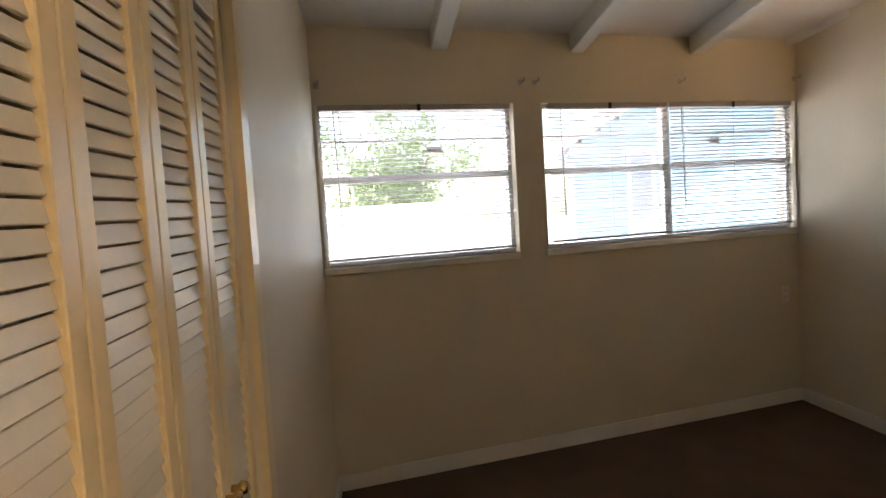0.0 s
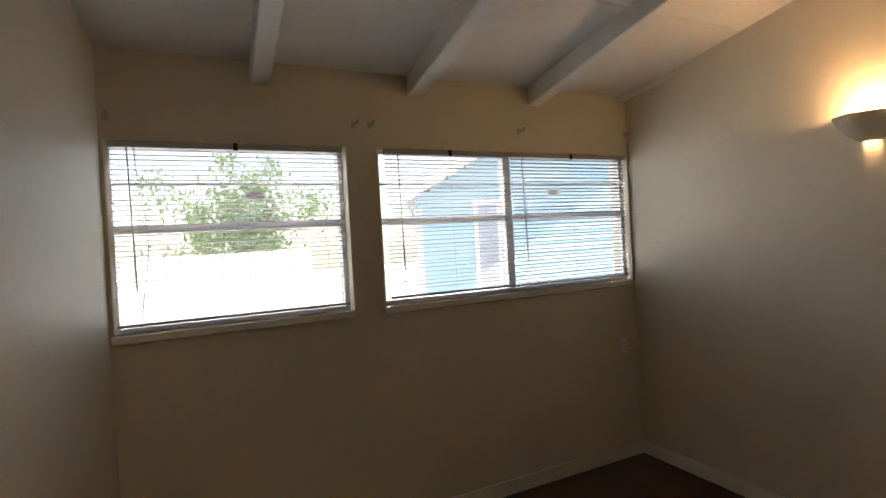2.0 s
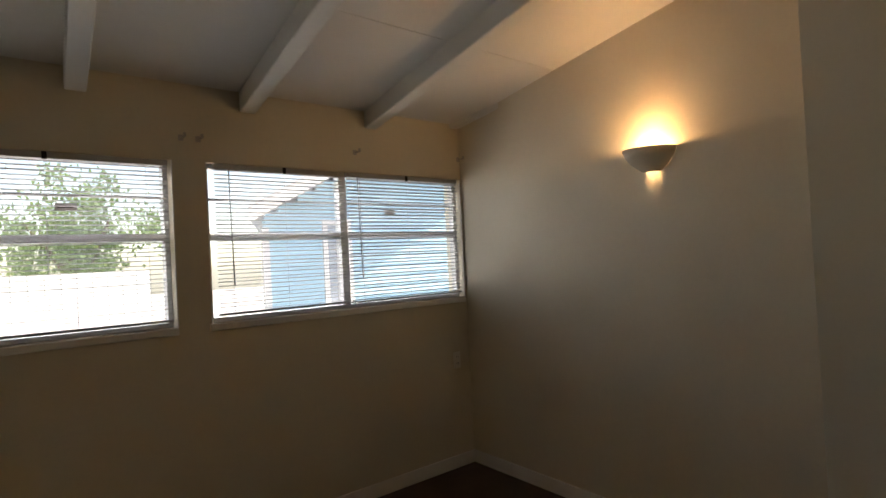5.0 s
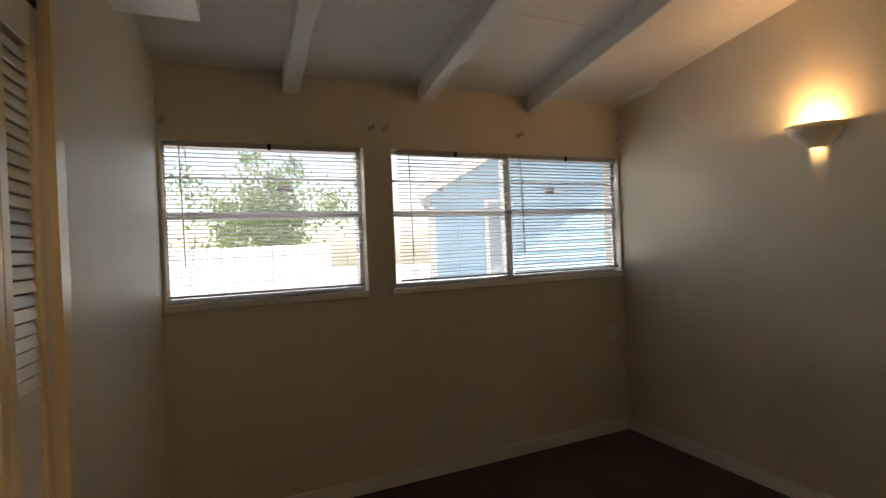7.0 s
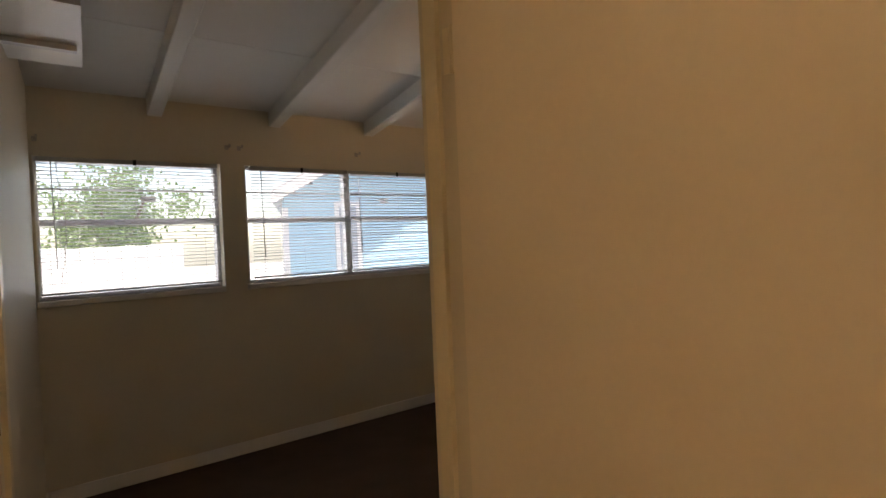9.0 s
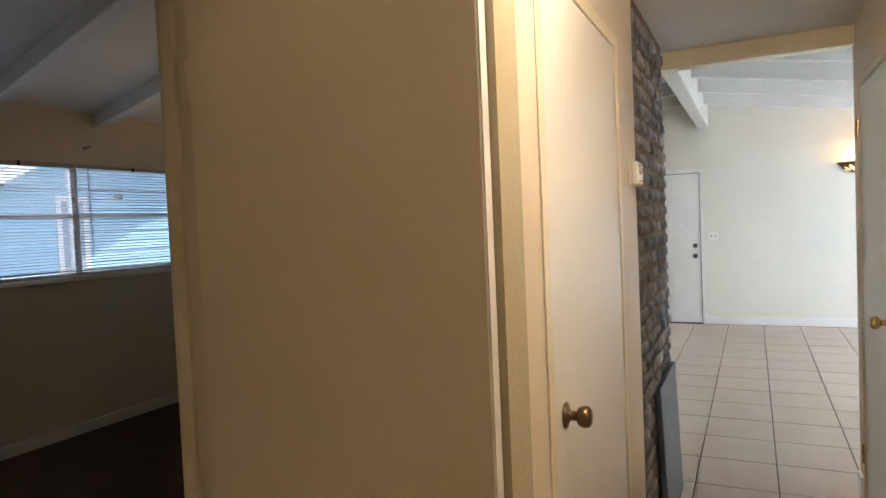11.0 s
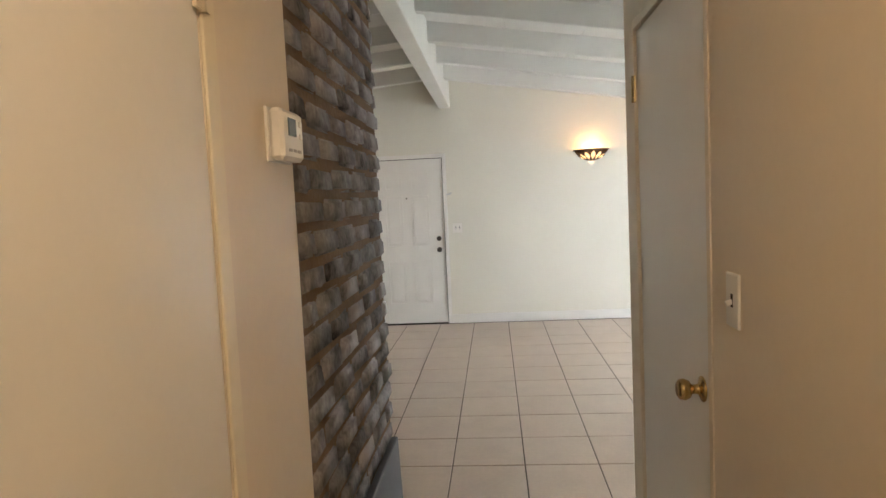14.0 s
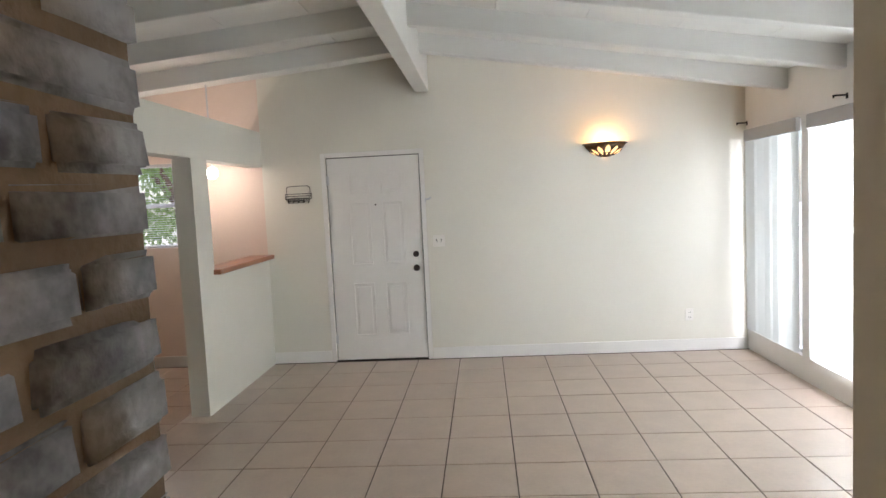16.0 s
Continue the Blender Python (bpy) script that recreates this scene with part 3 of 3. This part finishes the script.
for x in (1.055, 2.98):
    s = tagged(part("sticker", bx((x - .045, NY + .0685, 1.785), (x + .045, NY + .0695, 1.82)), STICK), "faded grey sticker on the window glass", "sticker")
    part("text_bar", bx((x - .038, NY + .0675, 1.798), (x + .03, NY + .0683, 1.805)), DARK, s)


def bracket(x, z=2.18, two=False):
    ob = thing("curtain_bracket", "small grey curtain rod bracket on the wall", "bracket", "curtain brackets")
    for k in ((-.05, .04) if two else (0,)):
        bm = bx((x + k - .014, NY - .006, z - .016), (x + k + .014, NY, z + .016), .002)
        box(bm, (x + k - .005, NY - .055, z - .004), (x + k + .005, NY - .006, z + .004))
        box(bm, (x + k - .006, NY - .06, z - .004), (x + k + .006, NY - .05, z + .018))
        part("hook", bm, STICK, ob)


bracket(1.62, 2.16, True)
bracket(2.663, 2.17)
bracket(3.585, 2.19)
bracket(0.415, 2.14)


def outlet(name, m, label, switches=0, sockets=2):
    ob = thing(name, label, "outlet" if sockets else "light switch", m=m)
    part("plate", bx((-.036 - .023 * max(0, switches - 1), -.006, -.058), (.036 + .023 * max(0, switches - 1), 0, .058), .003), PLASTIC, ob)
    for k in range(sockets):
        z = -.024 + .048 * k
        part("socket", bx((-.017, -.009, z - .015), (.017, -.006, z + .015), .002), PLASTIC, ob)
        part("slot", bx((-.009, -.0095, z - .006), (-.006, -.009, z + .006)), DARK, ob)
        part("slot", bx((.006, -.0095, z - .006), (.009, -.009, z + .006)), DARK, ob)
    for k in range(switches):
        x = (k - (switches - 1) / 2) * .046
        part("slot", bx((x - .006, -.0065, -.014), (x + .006, -.006, .014)), DARK, ob)
        part("toggle", box(bmesh.new(), (x - .004, -.02, -.005), (x + .004, -.006, .006), .001, pose(0, 0, 0, 20, 0, 0)), PLASTIC, ob)
    return ob


outlet("wall_outlet", pose(3.47, NY, 0.75), "yellowed plug outlet high on the cream wall")
outlet("wall_outlet", pose(FX, -2.37, 0.345, 0, 0, -90), "white plug outlet on the living room wall")
outlet("light_switch", pose(FX, -0.02, 1.155, 0, 0, -90), "white double toggle switch by the front door", 2, 0)
outlet("light_switch", pose(2.165, HS, 1.26, 0, 0, 180), "white single toggle switch on the hall wall", 1, 0)


# ---- bedroom sconce: half bowl, open above, small slot below ----
def half_bowl(name, label, m, r, h, shade_mat, bands):
    ob = thing(name, label, "wall lamp", m=m)
    prof = [(r * 0.16, 0), (r * .3, h * .06), (r * .62, h * .32), (r * .86, h * .66), (r, h), (r * .97, h), (r * .82, h * .66), (r * .58, h * .34), (r * .27, h * .09), (r * .15, h * .03)]
    if not bands:
        prof = [(r * .27, 0), (r * .38, h * .05), (r * .67, h * .32), (r * .89, h * .66), (r, h), (r * .97, h), (r * .85, h * .66), (r * .66, h * .34), (r * .35, h * .08), (r * .25, h * .02)]
    part("shade", lathe(prof, None, 20, True), shade_mat, ob)
    part("back_plate", bx((-r * .35, -.012, h * .1), (r * .35, .004, h * .9), .003), shade_mat if not bands else BRONZE, ob)
    part("bulb", lathe([(0, 0), (.012, .0), (.02, .03), (.014, .055), (0, .06)], pose(0, r * .42, h * .35), 10), GLOW, ob, "glowing warm bulb")
    if bands:
        bm = bmesh.new()
        for a0, a1 in zip(range(0, 180, 12), range(12, 192, 12)):
            p, q = [((r + .003) * math.cos(radians(a)), (r + .003) * math.sin(radians(a)), h) for a in (a0, a1)]
            tube(bm, [p, q], .006)
        part("rim", bm, BRONZE, ob, "dark bronze rim")
        def on_bowl(a, up, out):
            rr = np.interp(up, (.06, .32, .66, 1), (.3, .62, .86, 1)) * r + out
            return rr * math.cos(radians(a)), rr * math.sin(radians(a)), h * up
        for a, wide, tip in ((90, 11, .86), (66, 11, .78), (114, 11, .78), (43, 10, .64), (137, 10, .64), (22, 9, .5), (158, 9, .5)):
            lean = (a - 90) * .18
            ring = ((a, .1), (a + wide, .38), (a + wide * .7 + lean * .6, tip * .78), (a + lean, tip), (a - wide * .7 + lean * .6, tip * .78), (a - wide, .38))
            bm = bmesh.new()
            outer = [bm.verts.new(on_bowl(p, u, .004)) for p, u in ring]
            inner = [bm.verts.new(on_bowl(p, u, -.001)) for p, u in ring]
            mid = bm.verts.new(on_bowl(a + lean * .4, tip * .55, .012))
            for k in range(6):
                bm.faces.new((outer[k], outer[(k + 1) % 6], mid))
                bm.faces.new((outer[k], inner[k], inner[(k + 1) % 6], outer[(k + 1) % 6]))
            bmesh.ops.recalc_face_normals(bm, faces=bm.faces)
            part("petal", bm, PETAL, ob, "glowing amber glass petal")
            lead = [on_bowl(p, u, .006) for p, u in ring]
            part("lead_rib", tube(bmesh.new(), lead + lead[:1], .0035, 5), BRONZE, ob)
    return ob


half_bowl("wall_sconce", "white plaster half-bowl wall sconce, lit", pose(east(2.45) - .002, 2.45, 1.855, 0, 0, 90 - math.degrees(math.atan(ESK))), 0.15, 0.115, PLASTER, False)
half_bowl("glass_sconce", "dark leaded glass wall sconce with amber petals, lit", pose(FX - .002, -1.62, 1.87, 0, 0, 90), 0.2, 0.125, STAIN, True)

# shelf box on the bedroom wall above the closet
y0 = 2.36
cab = thing("wall_heater", "white boxed air unit high on the bedroom wall", "air unit")
part("case", prism([(west(y0), y0), (west(y0 + .85), y0 + .85), (west(y0 + .85) + .30, y0 + .85), (west(y0) + .30, y0)], 2.35, 2.56, "z"), TRIM, cab)
part("slot_cover", prism([(west(y0 + .50), y0 + .50), (west(y0 + .54), y0 + .54), (west(y0 + .54) + .28, y0 + .54), (west(y0 + .50) + .28, y0 + .50)], 2.325, 2.349, "z"), ALU, cab, "grey metal strip")

# ---- hall things ----
th = thing("thermostat", "white wall thermostat with grey display", "thermostat", m=pose(1.985, HN, 1.63) @ Matrix.Scale(0.9, 4))
part("base", bx((-.072, -.006, -.055), (.072, 0, .055), .002), PLASTIC, th)
part("housing", bx((-.068, -.036, -.052), (.068, -.006, .052), .008), PLASTIC, th)
part("display", bx((-.035, -.0385, -.002), (.012, -.036, .034)), LCD, th, "small grey display")
for k in range(2):
    part("button", bx((.035, -.0395, -.006 + .026 * k), (.053, -.036, .008 + .026 * k), .002), PLASTIC, th)
for k in range(3):
    part("text_bar", bx((-.036 + .03 * k, -.0372, -.034), (-.016 + .03 * k, -.036, -.028)), STICK, th)

pan = thing("fire_panel", "dark slate panel leaning on the brick wall", "panel")
part("board", box(bmesh.new(), (2.36, -.012, 0.0), (2.96, .012, 0.68), .003, Matrix.Translation((0, -0.110, 0.002)) @ pose(0, 0, 0, -2, 0, 0)), PANEL, pan)

# ---- living room things ----
cd = thing("wire_caddy", "black wire letter caddy hanging on the wall", "wall rack")
bm = bmesh.new()
for k in range(4):
    xk, wk, hk = FX - .012 - .022 * k, .13 - .018 * k, .05 + .0 * k
    z0 = 1.62 - .012 * k
    yc = 1.325
    tube(bm, [(xk, yc - wk, z0 + hk - .01 * k), (xk, yc - wk, z0), (xk, yc + wk, z0), (xk, yc + wk, z0 + hk - .01 * k), (xk, yc - wk, z0 + hk - .01 * k)], .003)
part("basket", bm, BLACK, cd)
part("frame", tube(bmesh.new(), [(FX - .006, 1.325 - .115, 1.64), (FX - .006, 1.325 - .115, 1.73), (FX - .006, 1.325 - .09, 1.745), (FX - .006, 1.325 + .09, 1.745), (FX - .006, 1.325 + .115, 1.73), (FX - .006, 1.325 + .115, 1.64)], .003), BLACK, cd)
for k in range(5):
    yy = 1.325 - .1 + .05 * k
    part("hook", tube(bmesh.new(), [(FX - .01, yy, 1.62), (FX - .012, yy, 1.585), (FX - .03, yy, 1.58), (FX - .034, yy, 1.595)], .003), BLACK, cd)
hk = thing("wall_hook", "small grey metal hook beside the front door", "hook")
part("arm", tube(bmesh.new(), [(FX - .004, 0.095, 1.52), (FX - .006, 0.095, 1.56), (FX - .02, 0.06, 1.56), (FX - .025, .04, 1.575)], .008), ALU, hk)


def vertical_blind(x0, x1):
    ob = thing("vertical_blind", "white vertical vane blind drawn across a tall window", "blind", "living room vertical blinds")
    y = SY + .03
    part("headrail", bx((x0 - .02, y - .02, LZ1 - .07), (x1 + .02, y + .02, LZ1 + .035), .004), SLAT, ob)
    me = mesh_of("vane", bx((-.043, -.0006, LZ0 + .02), (.043, .0006, LZ1 - .02)), VANE)
    n = max(2, int((x1 - x0) / .078))
    for i in range(n):
        v = part("vane", me, VANE, ob)
        v.matrix_basis = pose(x0 + (i + .5) * (x1 - x0) / n, y, 0, 0, 0, 12 + random.uniform(-14, 14))


VANE = mat("translucent white vane", (0.82, 0.83, 0.82), 0.5, 0.03, 5, 60, 0.02)
let_through(VANE, 0.5, (0.85, 0.88, 0.86))
for i, (a, b) in enumerate(LW):
    wd = thing("window_%d" % (i + 3), "tall fixed living room window behind vertical blinds", "window")
    tagged(wd, kind="structure")
    for lo, hi in (((a, SY - .09, LZ0), (a + .03, SY - .04, LZ1)), ((b - .03, SY - .09, LZ0), (b, SY - .04, LZ1)), ((a + .03, SY - .09, LZ0), (b - .03, SY - .04, LZ0 + .03)), ((a + .03, SY - .09, LZ1 - .03), (b - .03, SY - .04, LZ1)), ((a + .03, SY - .09, 1.2), (b - .03, SY - .04, 1.23))):
        part("window_frame", bx(lo, hi, .003), ALU, wd)
    g = part("pane", bx((a + .03, SY - .066, LZ0 + .03), (b - .03, SY - .062, LZ1 - .03)), glass, wd)
    g.visible_shadow = False
    vertical_blind(a + .01, b - .01)
for x in (8.44, 6.81):
    ob = thing("rod_bracket", "black curtain rod bracket above the window", "bracket", "living room rod brackets")
    part("plate", bx((x - .012, SY, 2.09), (x + .012, SY + .006, 2.13), .002), BLACK, ob)
    part("arm", tube(bmesh.new(), [(x, SY + .004, 2.115), (x, SY + .09, 2.115), (x, SY + .09, 2.10)], .006), BLACK, ob)

# ---- kitchen seen through the partition ----
gl = thing("kitchen_light", "bright round kitchen wall globe light", "light")
part("globe", lathe([(0, -.055), (.03, -.047), (.052, -.02), (.055, 0), (.045, .03), (.02, .052), (0, .055)], pose(8.08, 2.0, 1.89), 14), GLOWW, gl)
part("rod", tube(bmesh.new(), [(8.08, 2.0, 1.94), (8.08, 2.0, 2.76)], .008), ALU, gl)
kw = thing("window_7", "kitchen window with a white mini blind", "window")
tagged(kw, kind="structure")
for lo, hi in (((KW0, 1.2), (KW0 + .03, 2.03)), ((KW1 - .03, 1.2), (KW1, 2.03)), ((KW0 + .03, 1.2), (KW1 - .03, 1.23)), ((KW0 + .03, 2.0), (KW1 - .03, 2.03)), ((KW0 + .03, 1.6), (KW1 - .03, 1.64))):
    part("window_frame", bx((FX + .06, lo[0], lo[1]), (FX + .1, hi[0], hi[1]), .003), ALU, kw)
kb = thing("kitchen_blind", "white kitchen mini blind with open slats", "blind")
me = mesh_of("slat", bx((-.0125, KW0 + .02, -.0006), (.0125, KW1 - .02, .0006)), SLAT)
for i in range(35):
    s = part("slat", me, SLAT, kb)
    s.matrix_basis = pose(FX + .03, 0, 1.22 + .0225 * i, 0, -6 + random.uniform(-3, 3), 0)
part("headrail", bx((FX + .015, KW0 + .01, 2.0), (FX + .045, KW1 - .01, 2.028)), SLAT, kb)

# ---- outside ----
hs = thing("neighbour_house", "teal clapboard house with a white gable edge", "house")
HY = 8.3
gx1, gz1 = 12.0, 4.0


def raked(bm):
    """The house stands askew to the yard."""
    for v in bm.verts:
        v.co.x += .58 * (v.co.y - HY)
    return bm


part("wall", raked(prism([(4.25, -0.3), (gx1, -0.3), (gx1, 2.2), (8.0, gz1), (4.25, 2.1)], HY, HY + 6, "y")), TEAL, hs)
for i in range(26):
    z = -.2 + i * .15
    xl = 4.25 if z < 2.1 else 4.25 + (z - 2.1) / .506
    part("clapboard", prism([(HY - .02, z), (HY - .001, z), (HY - .001, z + .15), (HY - .006, z + .15)], xl + .02, 9.5 if z < 3 else 8.3, "x"), TEAL, hs)
part("roof", raked(prism([(4.1, 2.06), (8.0, 4.05), (8.0, 4.2), (4.1, 2.21)], HY - .5, HY + 6.3, "y")), ROOF, hs)
part("fascia", raked(prism([(4.1, 2.02), (8.0, 4.01), (8.0, 4.16), (4.1, 2.17)], HY - .54, HY - .505, "y")), FENCE, hs, "white roof edge board")
hw = part("window", bx((5.12, HY - .035, 0.6), (5.6, HY - .021, 2.1)), FENCE, hs)
part("pane", bx((5.2, HY - .04, 0.68), (5.52, HY - .036, 2.02)), HOUSEGLASS, hw)
part("corner_board", bx((4.22, HY - .03, -.25), (4.32, HY, 2.0)), FENCE, hs)
fn = thing("yard_fence", "white board fence across the bright yard", "fence")
me = mesh_of("board", bx((0, 0, -.25), (.19, .02, 1.55), .004), FENCE)
for i in range(44):
    b = part("board", me, FENCE, fn)
    b.location = (-5 + i * .2, 11.0, random.uniform(-.01, .01))
part("rail", bx((-5, 11.02, .3), (3.8, 11.07, .4)), FENCE, fn)
part("rail", bx((-5, 11.02, 1.2), (3.8, 11.07, 1.3)), FENCE, fn)


def tree(x, y, h, spread):
    ob = thing("tree", "leafy green tree behind the white fence", "tree", "yard trees", pose(x, y, -.26))
    bm = bmesh.new()
    for p, q, r1, r2 in [((0, 0, 0), (.1, 0, h * .45), .16, .1)] + [((.1, 0, h * .42), (math.cos(a) * spread * .6, math.sin(a) * spread * .6, h * .75), .07, .02) for a in (0.3, 1.7, 2.9, 4.1, 5.4)]:
        d = Vector(q) - Vector(p)
        bmesh.ops.create_cone(bm, cap_ends=True, segments=8, radius1=r1, radius2=r2, depth=d.length, matrix=Matrix.Translation((Vector(p) + Vector(q)) / 2) @ d.to_track_quat("Z", "Y").to_matrix().to_4x4())
    part("trunk", bm, BARK, ob)
    verts, faces = [], []
    rnd = random.Random(int(x * 10) + 5)
    clumps = [(rnd.gauss(0, spread * .5), rnd.gauss(0, spread * .5), h * .66 + rnd.gauss(0, h * .13), rnd.uniform(.25, .6)) for _ in range(45)]
    for _ in range(5200):
        cx, cy, cz, cr = rnd.choice(clumps)
        c = Vector((cx + rnd.gauss(0, cr * .5), cy + rnd.gauss(0, cr * .5), cz + rnd.gauss(0, cr * .4)))
        q = Euler((rnd.uniform(0, 6), rnd.uniform(0, 6), rnd.uniform(0, 6))).to_matrix()
        s = rnd.uniform(.035, .08)
        k = len(verts)
        verts += [c + q @ Vector(v) * s for v in ((-1, 0, 0), (0, -.5, .1), (1, 0, 0), (0, .5, .1))]
        faces.append((k, k + 1, k + 2, k + 3))
    me = bpy.data.meshes.new("crown")
    me.from_pydata([tuple(v) for v in verts], [], faces)
    me.materials.append(LEAF)
    part("crown", me, LEAF, ob)


tree(3.5, 14.0, 3.7, 1.25)
tree(13.0, 4.6, 4.0, 1.5)
tree(9.5, -8.0, 4.5, 1.8)
tree(6.5, -9.5, 4.5, 1.8)

# ---- brick chimney side in the hall ----
BX0, BX1, BY = 2.075, 3.03, -0.062
chim = structure("brick_wall", bx((BX0, BY, 0), (BX1, 0.30, 2.36)), MORTAR, "whitewashed grey brick with thick tan mortar")
lens_ = []
rb = random.Random(3)
for k in range(6):
    bm = bx((-.5, -.5, -.5), (.5, .5, .5))
    bmesh.ops.scale(bm, vec=(0.195, 0.05, 0.058), verts=bm.verts)
    bmesh.ops.bevel(bm, geom=list(bm.edges), offset=0.008, segments=2, affect="EDGES")
    for v in bm.verts:
        v.co += Vector((rb.uniform(-.003, .003), rb.uniform(-.003, .003), rb.uniform(-.0025, .0025)))
    for f in bm.faces:
        f.smooth = True
    lens_.append(mesh_of("brick", bm, BRICK))
row, z = 0, 0.036
while z < 2.35:
    x, first = BX0 + rb.uniform(-.004, .003), row % 2 == 1
    while x < BX1 - .03:
        b = part("brick", rb.choice(lens_), BRICK, chim)
        length = .195
        sc = rb.choice((1.0, 1.0, 1.04, .95, .9))
        if first:
            sc, first = .5, False
        if x + length * sc > BX1 - .045:
            sc = (BX1 + .008 - x) / length
        b.matrix_basis = pose(x + length * sc / 2, BY + rb.uniform(.013, .020), z + rb.uniform(-.004, .004), rb.uniform(-2, 2), rb.uniform(-.8, .8), rb.uniform(-1.2, 1.2)) @ Matrix.Diagonal((sc, 1, 1, 1))
        x += length * sc + rb.uniform(.011, .018)
    for yb in (0.06, 0.25):
        b = part("brick", rb.choice(lens_), BRICK, chim)
        b.matrix_basis = pose(BX1 - .019, yb + (.08 if row % 2 else 0), z, 0, 0, 90)
    row += 1
    z += 0.0725

# ---- floor tiles ----
P, Q = 0.4145, 0.407
tile = mesh_of("tile", bx((-P / 2 + .0035, -Q / 2 + .0035, -.006), (P / 2 - .0035, Q / 2 - .0035, 0.0), .0018), TILE)
for i in range(-19, 7):
    for j in range(-7, 12):
        x, y = 5.957 + (i + .5) * P, -0.1735 + (j + .5) * Q
        if x - P / 2 < -1.7 or y + Q / 2 < SY or x > FX + .1:
            continue
        if x < 2.7 and (y > 0.6 or y < HS):
            continue
        par = floor_l if y < .72 else floor_k
        if y > .72 and x < 3.9:
            continue
        b = part("tile", tile, TILE, par)
        b.location = (x, y, random.uniform(-.0006, .0006))
